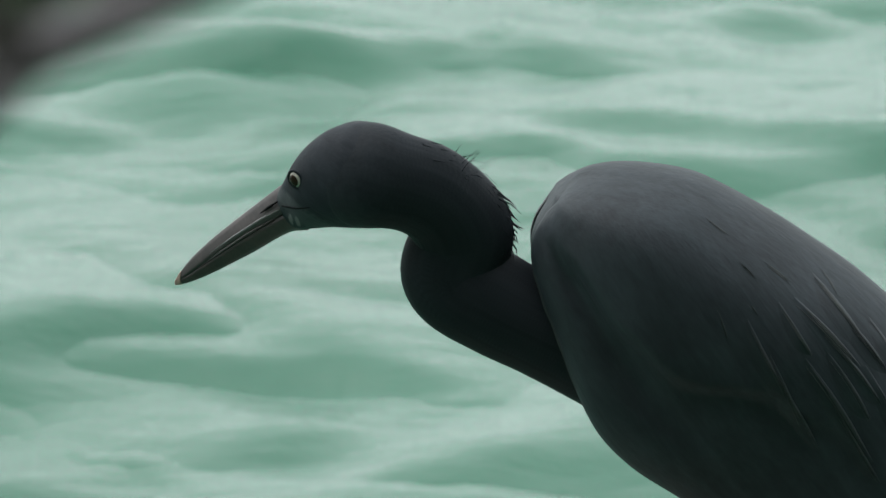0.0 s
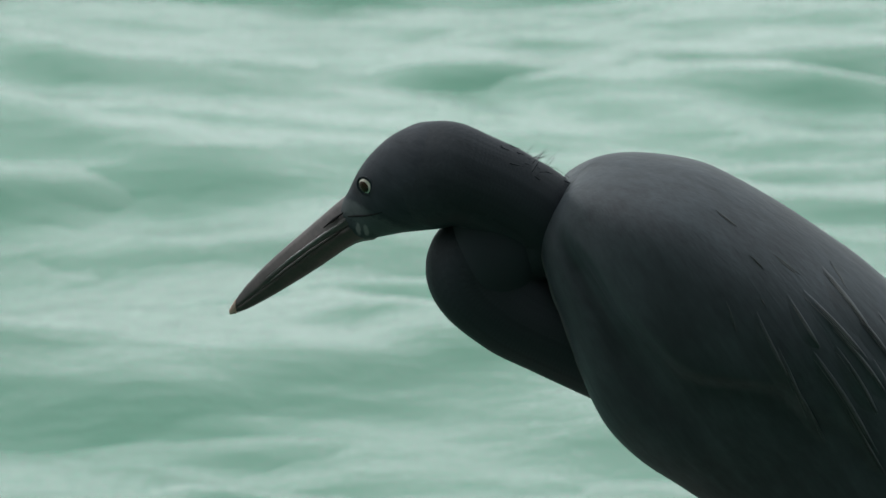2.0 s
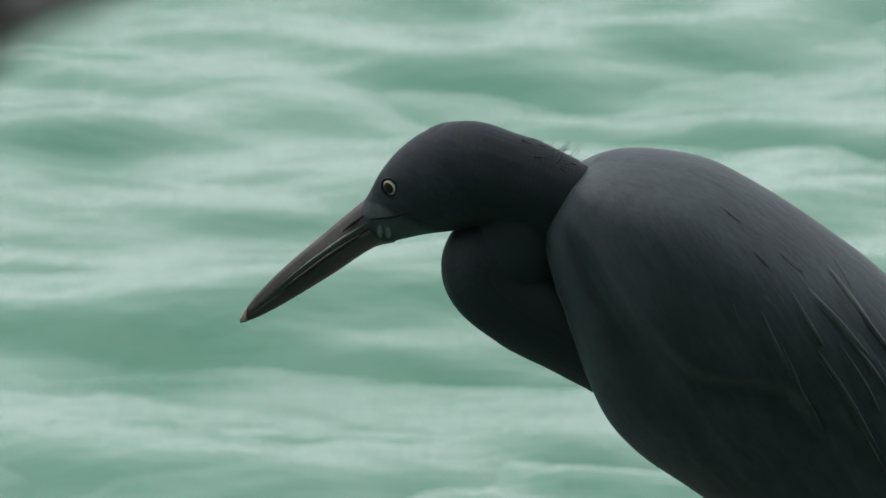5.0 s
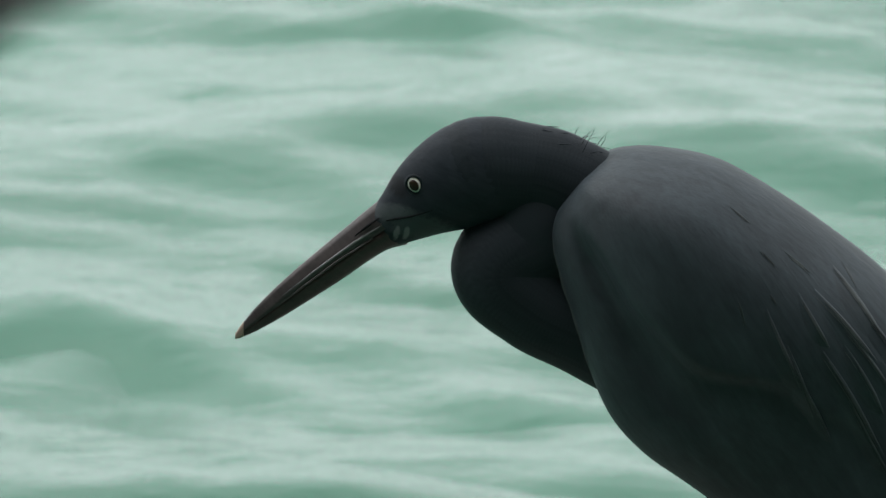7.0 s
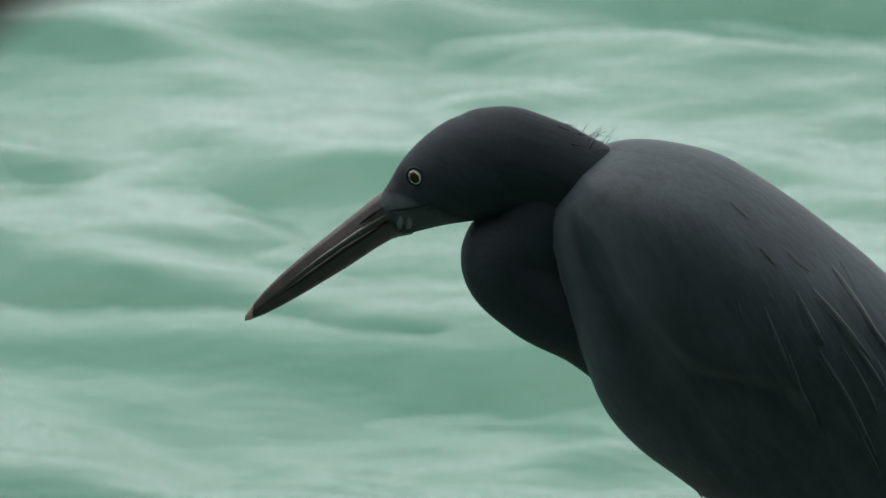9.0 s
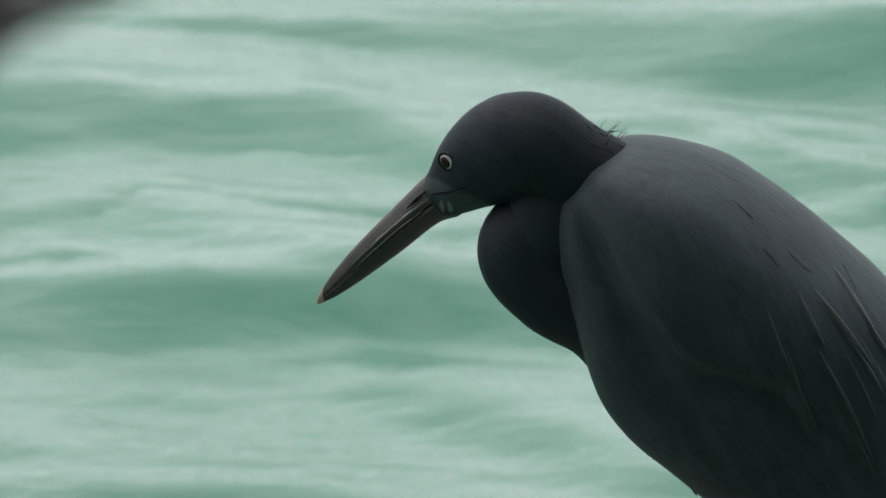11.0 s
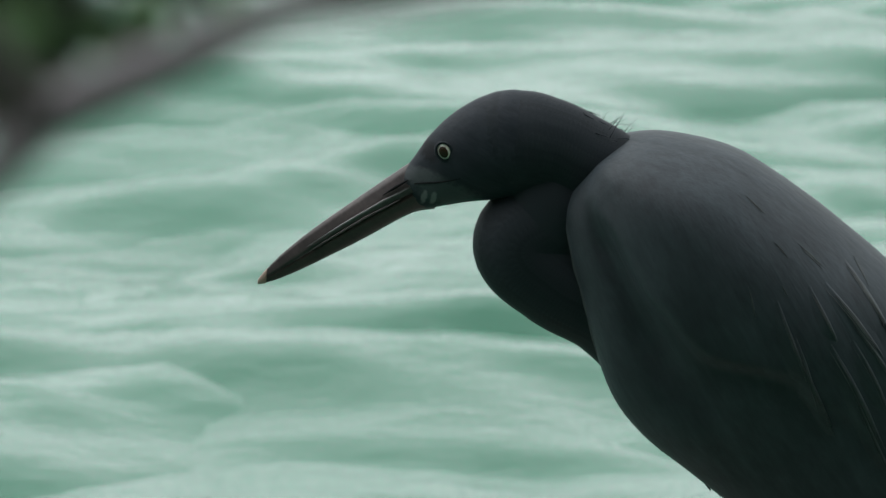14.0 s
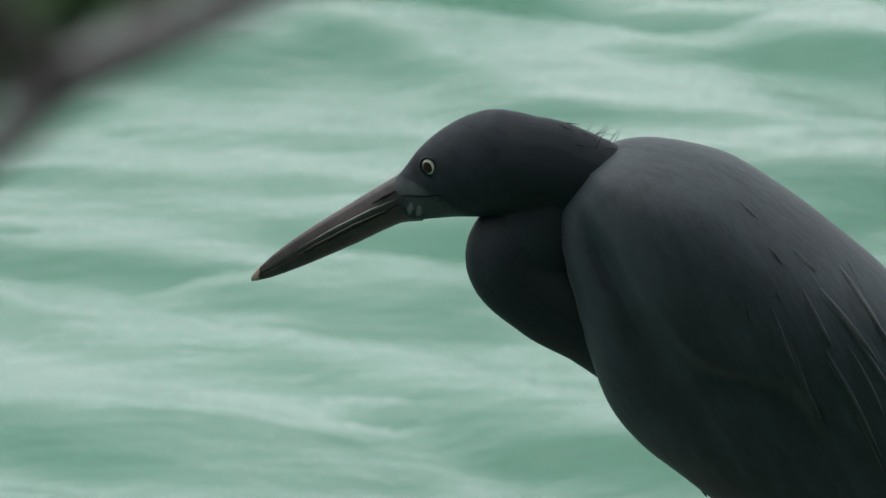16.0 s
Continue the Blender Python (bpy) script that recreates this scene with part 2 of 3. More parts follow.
# ---- rock under the bird and shore under the shrub ----
def boulder(name, place, size, seed, material, label):
    bm = bmesh.new()
    bmesh.ops.create_icosphere(bm, subdivisions=5, radius=1)
    off = Vector((seed * 3.1, seed * 1.7, 0))
    for v in bm.verts:
        d = v.co.normalized()
        r = 1 + 0.16 * noise.fractal(d * 1.6 + off, 1.0, 2.0, 4) + 0.05 * noise.fractal(d * 6 + off, 1.0, 2.0, 4)
        top = min(d.z * r, 0.72 + 0.008 * noise.noise(d * 5 + off))
        v.co = Vector((d.x * r * size[0], d.y * r * size[1], top * size[2]))
    ob = part(name, bm, material)
    ob.location = place
    return tagged(ob, label, "rock")


# added below the view; its pale tone lights the bird's underside
boulder("rock", (0.16, 0.02, 0.055), (0.36, 0.30, 0.70), 2, M_ROCK, "unseen rock under the bird, pale to bounce light up")
# unseen ground; its grey is set by the fill light it returns
shore = boulder("shore", (-0.6, -4.6, -0.3), (3.0, 2.2, 0.75), 5, M_SHORE, "unseen grey stony shore at the water's edge, toned to bounce light")
tagged(shore, category="ground", kind="structure")

# ---- heron ----
ROOT = Vector((0.12, 0.0, 0.56))
HERON = empty("heron", pose(*ROOT))
tagged(HERON, "dark slate-grey heron standing hunched above the sea", "bird")
U = 0.00023
AXIS = radians(47)
ALONG = Vector((math.cos(AXIS), 0, -math.sin(AXIS)))
ACROSS = Vector((math.sin(AXIS), 0, math.cos(AXIS)))
FRONT = Vector((-260 * U, 0, 230 * U * 1.026))

# along the body, lower and upper edge, in units of 0.23 mm
OVAL = [(-30, 35, 75), (-24, -10, 112), (0, -50, 149), (50, -88, 191), (130, -134, 238), (200, -176, 258), (294, -218, 275),
        (380, -228, 285), (470, -218, 292), (580, -204, 287), (700, -180, 255), (850, -130, 205), (1000, -60, 140), (1130, 15, 70)]


# where the shoulder feathers end over the lower wing, along and q
FOLD = [(0, -0.38), (122, -0.38), (200, -0.35), (281, -0.28), (380, -0.12), (477, 0.03), (600, 0.10), (900, 0.10)]


def on_oval(along, q, depth):
    lo, up = ease(along, OVAL)
    perp = (lo + up) / 2 + q * (up - lo) / 2
    return FRONT + U * (along * ALONG + perp * ACROSS) + Vector((0, U * depth, 0))


def wing_depth(along, q, inner=62, outer=205):
    shut = min(1.0, max(0.0, (q - 0.1) / 0.8)) ** 1.6
    inner -= (inner + 1) * shut
    f = (1 - (1 - min(1.0, max(0.0, (along + 30) / 420))) ** 3) ** 0.5 * min(1.0, max(0.0, (1135 - along) / 700)) ** 0.7
    p = (q - 0.25) / (1.25 if q < 0.25 else 0.75)
    depth = inner + (outer - inner) * f * max(0.0, 1 - p * p) ** 0.5
    depth += 12 * math.exp(-(((along - 30) / 140) ** 2)) * math.exp(-(((q - 0.2) / 0.5) ** 2))
    # rounded bend of the wing with a hollow behind it, and the shoulder feathers lying over the lower wing
    front = min(1.0, max(0.0, (along + 10) / 80)) * min(1.0, max(0.0, (460 - along) / 200))
    depth -= 24 * front * math.exp(-(((q + 0.50) / 0.14) ** 2))
    fold = ease(along, FOLD)[0] + 0.03 * math.sin(along / 31)
    step = min(1.0, max(0.0, (q - fold + 0.07) / 0.15))
    laid = (1 - (1 - min(1.0, max(0.0, (along - 20) / 360))) ** 2) * min(1.0, max(0.0, (660 - along) / 380)) * max(0.0, 1 - max(0.0, q) ** 2)
    return depth + 30 * laid * step * step * (3 - 2 * step)


def heron_body():
    rings = []
    for a in np.concatenate([np.linspace(-31, 60, 15), np.linspace(90, 900, 28)]).tolist():
        lo, up = ease(a, OVAL)
        mid, half = (lo + up) / 2, (up - lo) / 2 * 0.995
        wide = (61 + 77 * min(1, (a + 31.5) / 230) ** 0.6) * min(1, (960 - a) / 500) ** 0.6
        ring = []
        for p in (2 * math.pi * j / 40 for j in range(40)):
            y = min(wide * abs(math.sin(p)), max(0.5, wing_depth(a, math.cos(p)) - (1.5 if a < 12 else 11) if math.cos(p) > -0.1 else 999))
            ring.append(FRONT + U * (a * ALONG + (mid + half * math.cos(p)) * ACROSS) + Vector((0, U * math.copysign(y, math.sin(p)), 0)))
        rings.append(ring)
    return part("body", loft(rings), M_WING, HERON, "slate-grey feathered body")


def heron_wing(body, side):
    bm = bmesh.new()
    na, nq = 120, 130
    outer, inner = [], []
    for i in range(na):
        a = -29.5 + 1159 * (i / (na - 1)) ** 1.5
        for grid, sink in ((outer, 0), (inner, 14)):
            row = []
            for j in range(nq):
                q = -math.cos(math.pi * j / (nq - 1))
                p = on_oval(a, q * (1 if sink == 0 else 0.985), side * (wing_depth(a, q) - sink))
                row.append(bm.verts.new(p))
            grid.append(row)
    for grid in (outer, inner):
        for i in range(na - 1):
            for j in range(nq - 1):
                bm.faces.new((grid[i][j], grid[i][j + 1], grid[i + 1][j + 1], grid[i + 1][j]))
    rim = []
    for i in range(na - 1):
        for j in (0, nq - 1):
            rim.append(bm.faces.new((outer[i][j], outer[i + 1][j], inner[i + 1][j], inner[i][j])))
    for i in (0, na - 1):
        for j in range(nq - 1):
            rim.append(bm.faces.new((outer[i][j], outer[i][j + 1], inner[i][j + 1], inner[i][j])))
    for f in rim:
        for e in f.edges:
            e.smooth = False
    return part("wing", bm, M_WING, body, "folded dark grey wing")


def plume(body, side, start, finish, width, lift):
    """One long narrow feather lying on the wing, its upper edge raised over the next one; start and finish of that edge in (along, q)."""
    bm = bmesh.new()
    n = 18
    rows = []
    for i in range(n + 1):
        u = i / n
        a, q = start[0] + (finish[0] - start[0]) * u, start[1] + (finish[1] - start[1]) * u
        q += 0.006 * math.sin(math.pi * u)
        grown = math.sin(math.pi * min(1, 0.08 + 0.62 * u)) * (1 - u**6)
        lo, up = ease(a, OVAL)
        row = []
        for k, h in ((-1, -0.45), (-0.6, 0.05), (-0.25, 0.5), (-0.06, 0.9), (0, 1), (0.03, 0.55), (0.05, -0.45)):
            qq = q + k * width * (0.25 + 0.75 * grown) / max(up - lo, 60) * 2
            row.append(bm.verts.new(on_oval(a, qq, side * (wing_depth(a, min(0.995, max(-0.995, qq))) + lift * h * grown - 1.2 * (1 - grown)))))
        rows.append(row)
    for r0, r1 in zip(rows, rows[1:]):
        for k in range(6):
            bm.faces.new((r0[k], r0[k + 1], r1[k + 1], r1[k]))
    return part("plume", bm, M_PLUME, body)


def plume_edge(body, side, start, finish, width, lift, rng):
    """The pale rim along the raised edge of a long feather: a few fine barbs side by side."""
    bm = bmesh.new()
    for strand in range(4):
        begin, end = rng.uniform(0.0, 0.35), rng.uniform(0.75, 1.0)
        off, thick = -strand * 0.6 * width * rng.uniform(0.6, 1.3), width * rng.uniform(0.2, 0.42) * (1 - 0.15 * strand)
        rows = []
        for i in range(17):
            v = i / 16
            u = begin + (end - begin) * v
            a, q = start[0] + (finish[0] - start[0]) * u, start[1] + (finish[1] - start[1]) * u
            q += 0.006 * math.sin(math.pi * u)
            grown = math.sin(math.pi * min(1, 0.08 + 0.62 * u)) * (1 - u**6)
            lo, up = ease(a, OVAL)
            w = thick * math.sin(math.pi * (0.03 + 0.94 * v)) ** 0.6
            row = []
            for k, h in ((-1, -0.5), (0, 0.7), (1, -0.5)):
                qq = min(0.995, q + (off + k * w) / max(up - lo, 60) * 2)
                row.append(bm.verts.new(on_oval(a, qq, side * (wing_depth(a, qq) + lift * grown * (1 + 0.05 * off / width) + h * 0.9))))
            rows.append(row)
        for r0, r1 in zip(rows, rows[1:]):
            for k in range(2):
                bm.faces.new((r0[k], r0[k + 1], r1[k + 1], r1[k]))
    return part("feather_edge", bm, M_SHAFT, body)


HERON_BODY = heron_body()
for side in (-1, 1):
    heron_wing(HERON_BODY, side)
# long feathers whose pale edges show, from and to in (along, q)
STREAKS = [
    ((174, 0.81), (235, 0.79), 2.2), ((259, 0.70), (311, 0.67), 2.0), ((296, 0.78), (369, 0.77), 2.8), ((284, 0.36), (339, 0.22), 2.0),
    ((318, 0.52), (353, 0.48), 1.8), ((365, 0.63), (473, 0.46), 3.2), ((384, 0.71), (560, 0.59), 3.6), ((390, 0.88), (545, 0.73), 3.6),
    ((396, 0.93), (455, 0.85), 2.2), ((340, 0.42), (500, 0.09), 3.0), ((410, 0.31), (552, -0.01), 3.4), ((465, 0.42), (690, 0.14), 3.6),
    ((489, 0.54), (632, 0.37), 3.0), ((481, 0.74), (570, 0.64), 2.8), ((560, 0.62), (760, 0.42), 3.0), ((600, 0.80), (800, 0.60), 3.0),
    ((430, 0.65), (640, 0.50), 2.6), ((520, 0.86), (700, 0.71), 2.8), ((445, 0.21), (600, -0.06), 2.4), ((535, 0.30), (720, 0.06), 2.6), ((450, 0.80), (610, 0.69), 2.4),
]
for side in (-1, 1):
    rng = random.Random(7)
    for start, finish, width in STREAKS:
        long = finish[0] - start[0]
        vane, lift = rng.uniform(0.9, 1.25) * (18 + 0.16 * min(long, 160)), min(8.5, 3.0 + 0.035 * long)
        if long > 90:
            plume(HERON_BODY, side, start, finish, vane, lift)
        else:
            lift = 0.3
        plume_edge(HERON_BODY, side, start, finish, width, lift, rng)


def wing_rim(body, side):
    """A pale fringe on the wing's leading edge, its highlight put into the colour."""
    pts, rad = [], []
    for i in range(25):
        u = i / 24
        a = 2 + 215 * u
        pts.append(on_oval(a, -0.985, side * (wing_depth(a, -0.985) - 0.5)))
        rad.append(U * (0.5 + 2.3 * math.sin(math.pi * u) ** 0.7 * (0.8 + 0.3 * math.sin(23 * u))))
    return part("feather_edge", tube(pts, rad, 8), M_SHAFT, body)


for side in (-1, 1):
    wing_rim(HERON_BODY, side)


def belly_feathers():
    """Short loose tips along the lower edge of the plumage."""
    r = random.Random(17)
    for i in range(26):
        a = r.uniform(320, 640)
        lo, up = ease(a, OVAL)
        base = FRONT + U * ((a - 12) * ALONG + (lo + r.uniform(2, 10)) * ACROSS) + Vector((0, U * r.uniform(-75, -20), 0))
        d = ALONG * r.uniform(0.7, 1.0) - ACROSS * r.uniform(0.05, 0.35)
        length = U * r.uniform(14, 30)
        part("loose_feather", tube([base, base + 0.5 * length * d, base + length * d], [U * 4, U * 2.6, U * 0.4], 7), M_BODY, HERON_BODY)


belly_feathers()


def heron_tail():
    for k in range(6):
        bm = bmesh.new()
        y = (k - 2.5) * 22 * U
        base = FRONT + U * (860 * ALONG + 40 * ACROSS) + Vector((0, y, 0.001 * abs(k - 2.5)))
        tip = base + U * 420 * ALONG + Vector((0, y * 0.6, -0.001))
        rows = []
        for i in range(9):
            u = i / 8
            c = base.lerp(tip, u)
            w = U * 34 * (1 - u**5) * (0.7 + 0.3 * u)
            rows.append([bm.verts.new(c + Vector((0, s * w, 0)) + ACROSS * U * h) for s, h in ((-1, 0), (0, 8), (1, 0), (0, -4))])
        for a, b in zip(rows, rows[1:]):
            for j in range(4):
                bm.faces.new((a[j], a[(j + 1) % 4], b[(j + 1) % 4], b[j]))
        part("tail_feather", bm, M_BODY, HERON_BODY)


heron_tail()


def heron_leg(side):
    hip, knee, ankle = Vector((0.030, side * 0.010, 0.19)), Vector((0.045, side * 0.018, 0.105)), Vector((0.020, side * 0.024, 0.012))
    leg = part("leg", tube([hip, hip.lerp(knee, 0.5), knee, knee.lerp(ankle, 0.1), knee.lerp(ankle, 0.9), ankle],
                           [0.008, 0.0065, 0.0048, 0.0038, 0.0036, 0.0045], 12), M_LEG, HERON, "olive scaly leg")
    for turn in (180, 145, 215, 10):
        d = Vector((math.cos(radians(turn)), math.sin(radians(turn)), 0))
        pts = [ankle, ankle + d * 0.018 + Vector((0, 0, -0.007)), ankle + d * 0.04 + Vector((0, 0, -0.008)), ankle + d * 0.052 + Vector((0, 0, -0.011))]
        part("toe", tube(pts, [0.0036, 0.003, 0.0024, 0.0006], 8), M_LEG, leg)


for side in (-1, 1):
    heron_leg(side)


# head in its own space: bill towards -x, crown up
def hx(u):
    return (u - 800) * U


def hz(v):
    return (320 - v) * U * 1.026


SKULL = [(655, 377, 419, 12), (676, 347, 431, 25), (700, 307, 436, 35), (735, 267, 427, 52), (780, 233, 415, 64.5), (828, 214, 406, 71.9), (850, 211, 402, 72.9),
         (880, 216, 394, 70.5), (905, 226, 380, 65), (922, 247, 360, 48), (930, 275, 335, 30), (934, 298, 314, 8)]


def skull_ring(x, k=36, grow=1.0):
    top, low, wide = ease(x, SKULL)
    mid, half = (top + low) / 2, (low - top) / 2
    ring = []
    for j in range(k):
        p = 2 * math.pi * j / k
        ring.append(Vector((hx(x), grow * U * wide * math.sin(p), hz(mid - grow * half * math.cos(p)))))
    return ring


CULMEN = [(0, 323), (0.13, 349), (0.4, 416), (0.7, 493), (0.88, 546), (0.96, 576), (1, 594)]
CUTTING = [(0, 378), (0.13, 404), (0.4, 460), (0.7, 529), (0.88, 572), (0.96, 589), (1, 599)]


def heron_head():
    xs = np.concatenate([np.linspace(655, 740, 16), np.linspace(752, 934, 34)]).tolist()
    head = part("head", loft([skull_ring(x) for x in xs]), M_HEAD, HERON, "slate-blue feathered head")

    # bill: upper and lower halves with a groove between them
    tip = (413, 598)
    upper, lower = [], []
    for i in range(26):
        u = i / 25
        x = 720 + (tip[0] - 720) * u
        # culmen, cutting edge and lower ridge
        cul = ease(u, CULMEN)[0]
        cut = ease(u, CUTTING)[0]
        low = ease(u, [(0, 432), (0.13, 444), (0.4, 499), (0.7, 557), (0.88, 588), (0.96, 598), (1, 601)])[0]
        wide = ease(u, [(0, 30), (0.13, 26), (0.4, 19), (0.7, 12), (0.9, 6), (1, 1.2)])[0]
        ru, rl = [], []
        for y, z in ((-1, 1), (-0.96, 0.72), (-0.72, 0.5), (-0.55, 0.25), (-0.25, 0.03), (0, 0), (0.25, 0.03), (0.55, 0.25), (0.72, 0.5), (0.96, 0.72), (1, 1)):
            ru.append(Vector((hx(x), U * wide * y, hz(cul + (cut - cul) * z))))
        for y, z in ((-0.93, 0), (-0.9, 0.3), (-0.6, 0.8), (-0.2, 1), (0.2, 1), (0.6, 0.8), (0.9, 0.3), (0.93, 0)):
            rl.append(Vector((hx(x), U * wide * y, hz(cut + 1.5 * (1 - u) + (low - cut) * z))))
        upper.append(ru)
        lower.append(rl)
    part("upper_bill", loft(upper), M_BILL, head, "dark horn-grey upper bill")
    part("lower_bill", loft(lower), M_BILL_LOW, head, "brown-black lower bill")
    tip_rings = []
    for i in range(7):
        u = 0.95 + 0.05 * i / 6
        x = 720 + (tip[0] - 720) * u
        cul = ease(u, [(0.88, 549), (0.96, 576), (1, 594)])[0]
        low = ease(u, [(0.88, 588), (0.96, 598), (1, 601)])[0]
        wide = 1.12 * ease(u, [(0.7, 12), (0.9, 6), (1, 1.2)])[0]
        tip_rings.append([Vector((hx(x), U * (wide + 0.6) * math.sin(p), hz((cul + low) / 2 - ((low - cul) / 2 + 1.2) * math.cos(p))))
                          for p in (2 * math.pi * j / 14 for j in range(14))])
    part("bill_tip", loft(tip_rings), M_TIP, head, "worn pale horn tip of the bill")

    for side in (-1, 1):
        # nostril slit
        pts = [Vector((hx(x), side * U * w, hz(z))) for x, z, w in ((672, 382, 24.5), (650, 398, 22.5), (628, 415, 20.5))]
        part("nostril", tube(pts, [U * 1.2, U * 3.0, U * 0.8], 8), M_DARK, head, "dark nostril slit")
        # eye, its long axis leaning forward
        slant = Matrix.Rotation(radians(-30), 3, 'Y')
        c = Vector((hx(735), side * U * 50, hz(318)))
        bm = bmesh.new()
        bmesh.ops.create_uvsphere(bm, u_segments=24, v_segments=16, radius=U * 13.3)
        for v in bm.verts:
            v.co = slant @ Vector((v.co.x * 0.86, v.co.y * 0.55, v.co.z * 1.12)) + c
        part("iris", bm, M_IRIS, head, "pale yellow iris")
        bm = bmesh.new()
        bmesh.ops.create_uvsphere(bm, u_segments=20, v_segments=14, radius=U * 9.6)
        for v in bm.verts:
            v.co = slant @ Vector((v.co.x * 0.84, v.co.y * 0.45, v.co.z * 1.14)) + c + Vector((-U * 0.6, side * U * 6.5, 0))
        part("pupil", bm, M_PUPIL, head, "black pupil")
        # dark lid round the eye
        bm = bmesh.new()
        ring = []
        for i in range(28):
            a = 2 * math.pi * i / 28
            centre = c + slant @ Vector((math.cos(a) * U * 14.4, 0, math.sin(a) * U * 17.0)) + Vector((0, side * U * 2.0, 0))
            out_d = slant @ Vector((math.cos(a), 0, math.sin(a)))
            ring.append([bm.verts.new(centre + U * 2.8 * (math.cos(b) * out_d + math.sin(b) * Vector((0, 1, 0)))) for b in (2 * math.pi * j / 8 for j in range(8))])
        for i in range(28):
            for j in range(8):
                bm.faces.new((ring[i][j], ring[(i + 1) % 28][j], ring[(i + 1) % 28][(j + 1) % 8], ring[i][(j + 1) % 8]))
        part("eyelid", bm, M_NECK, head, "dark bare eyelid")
        pts = []
        for x, z in ((684, 386), (705, 381), (728, 375), (750, 368), (768, 361)):
            top, low, wide = ease(x, SKULL)
            y = wide * math.sqrt(1 - ((z - (top + low) / 2) / ((low - top) / 2)) ** 2)
            pts.append(Vector((hx(x), side * U * (y + 0.6), hz(z))))
        part("gape_line", tube(pts, [U * r for r in (1.2, 1.9, 1.7, 1.2, 0.3)], 8), M_DARK, head, "dark line of the gape")
        # ridges along the bill, with the highlight put into their pale colour
        for shade, line in ((M_RIDGE_SHEEN, ((0.08, 0.80), (0.3, 0.74), (0.52, 0.70), (0.72, 0.68))), (M_EDGE_SHEEN, ((0.2, 1.02), (0.4, 1.0), (0.6, 1.0), (0.8, 1.0)))):
            pts = []
            for u, share in line:
                x = 720 + (413 - 720) * u
                cul = ease(u, CULMEN)[0]
                cut = ease(u, CUTTING)[0]
                wide = ease(u, [(0, 30), (0.13, 26), (0.4, 19), (0.7, 12), (0.9, 6), (1, 1.2)])[0]
                pts.append(Vector((hx(x), side * U * wide * (0.90 if share < 0.9 else 0.97), hz(cul + (cut - cul) * share))))
            part("bill_ridge", tube(pts, [U * r for r in (1.4, 2.6, 2.0, 0.4)], 8), shade, head, "ridge along the bill, its highlight put into the paler colour")
    skin_mask(M_HEAD, hx(690), hz(370), 58 * U, 22 * U, -8, (0.12, 0.132, 0.135), 0.38)
    skin_mask(M_HEAD, hx(740), hz(394), 100 * U, 42 * U, 14, (0.075, 0.088, 0.092), 0.6)
    skin_mask(M_HEAD, hx(708), hz(326), 32 * U, 28 * U, 0, (0.010, 0.011, 0.013), 0.85)
    for x in (702, 719):
        skin_mask(M_HEAD, hx(x), hz(408), 8 * U, 22 * U, 14, (0.34, 0.35, 0.35), 0.36)
    return head


HERON_HEAD = heron_head()


def neck_piece_mesh():
    bm = bmesh.new()
    bmesh.ops.create_uvsphere(bm, u_segments=40, v_segments=28, radius=1)
    data = bpy.data.meshes.new("neck_segment")
    bm.to_mesh(data)
    bm.free()
    for f in data.polygons:
        f.use_smooth = True
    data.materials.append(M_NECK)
    return data


PIECES = 110
NECK_DATA = neck_piece_mesh()
NECK_PARTS = []
for i in range(PIECES):
    u = i / (PIECES - 1)
    r = U * ease(u, [(0, 95.5), (0.04, 94), (0.09, 88.5), (0.13, 86), (0.18, 86), (0.24, 85.5), (0.35, 90), (0.55, 94), (0.75, 90), (1, 96)])[0]
    seg = new("neck_segment", NECK_DATA)
    seg.parent = HERON
    seg.scale = (r, r * ease(u, [(0, 0.762), (0.2, 0.745), (0.42, 0.74), (0.55, 0.8), (0.75, 0.84), (1, 0.8)])[0], r)
    NECK_PARTS.append(seg)


THROAT = new("throat", NECK_DATA)
THROAT.parent = HERON
tagged(THROAT, "feathered throat, shade put into its dark colour")
THROAT.scale = (92 * U, 60 * U, 92 * U)
# the feathers that fill the fold of the neck
def neck_fold():
    rings = []
    for i in range(1, 30):
        h = -math.cos(math.pi * i / 30)
        ring = []
        for b in (2 * math.pi * j / 40 for j in range(40)):
            c, s = math.cos(b), math.sin(b)
            side = s * (1 - abs(h) ** 2.2) ** 0.5
            ring.append(Vector((84 * U * c * (1 - h * h) ** 0.5, 71 * U * side, 118 * U * h)))
        rings.append(ring)
    return part("neck_fold", loft(rings), M_NECK, HERON, "smooth feathers in the fold of the neck, shade in their colour")


CROP = neck_fold()

# loose nape feathers, in the space of the neck piece that they grow on (radius 1)
nape = random.Random(3)
for i in range(14, 54):
    for k in range(7):
        wisp = i in (22, 23, 25, 27) and k < 3
        y0 = nape.uniform(-0.6, 0.6) if k < 6 else nape.uniform(-0.3, 0.3)
        p0 = Vector((nape.uniform(-0.12, 0.12), y0, math.sqrt(1 - y0 * y0) - 0.05))
        a = radians(nape.uniform(25, 100) if wisp else nape.uniform(15, 48) if i > 30 and k % 2 else nape.uniform(3, 17))
        length = nape.uniform(0.25, 0.65) if wisp else nape.uniform(0.22, 0.45) if i > 30 else nape.uniform(0.16, 0.34)
        d = Vector((math.cos(a), nape.uniform(-0.3, 0.3), math.sin(a)))
        curl = Vector((nape.uniform(-0.5, 0.6), 0, nape.uniform(-0.6, 0.15)))
        thick = 0.007 if wisp else nape.uniform(0.014, 0.028)
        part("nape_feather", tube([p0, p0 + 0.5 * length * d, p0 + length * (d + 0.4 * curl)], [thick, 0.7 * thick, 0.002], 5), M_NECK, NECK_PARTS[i])


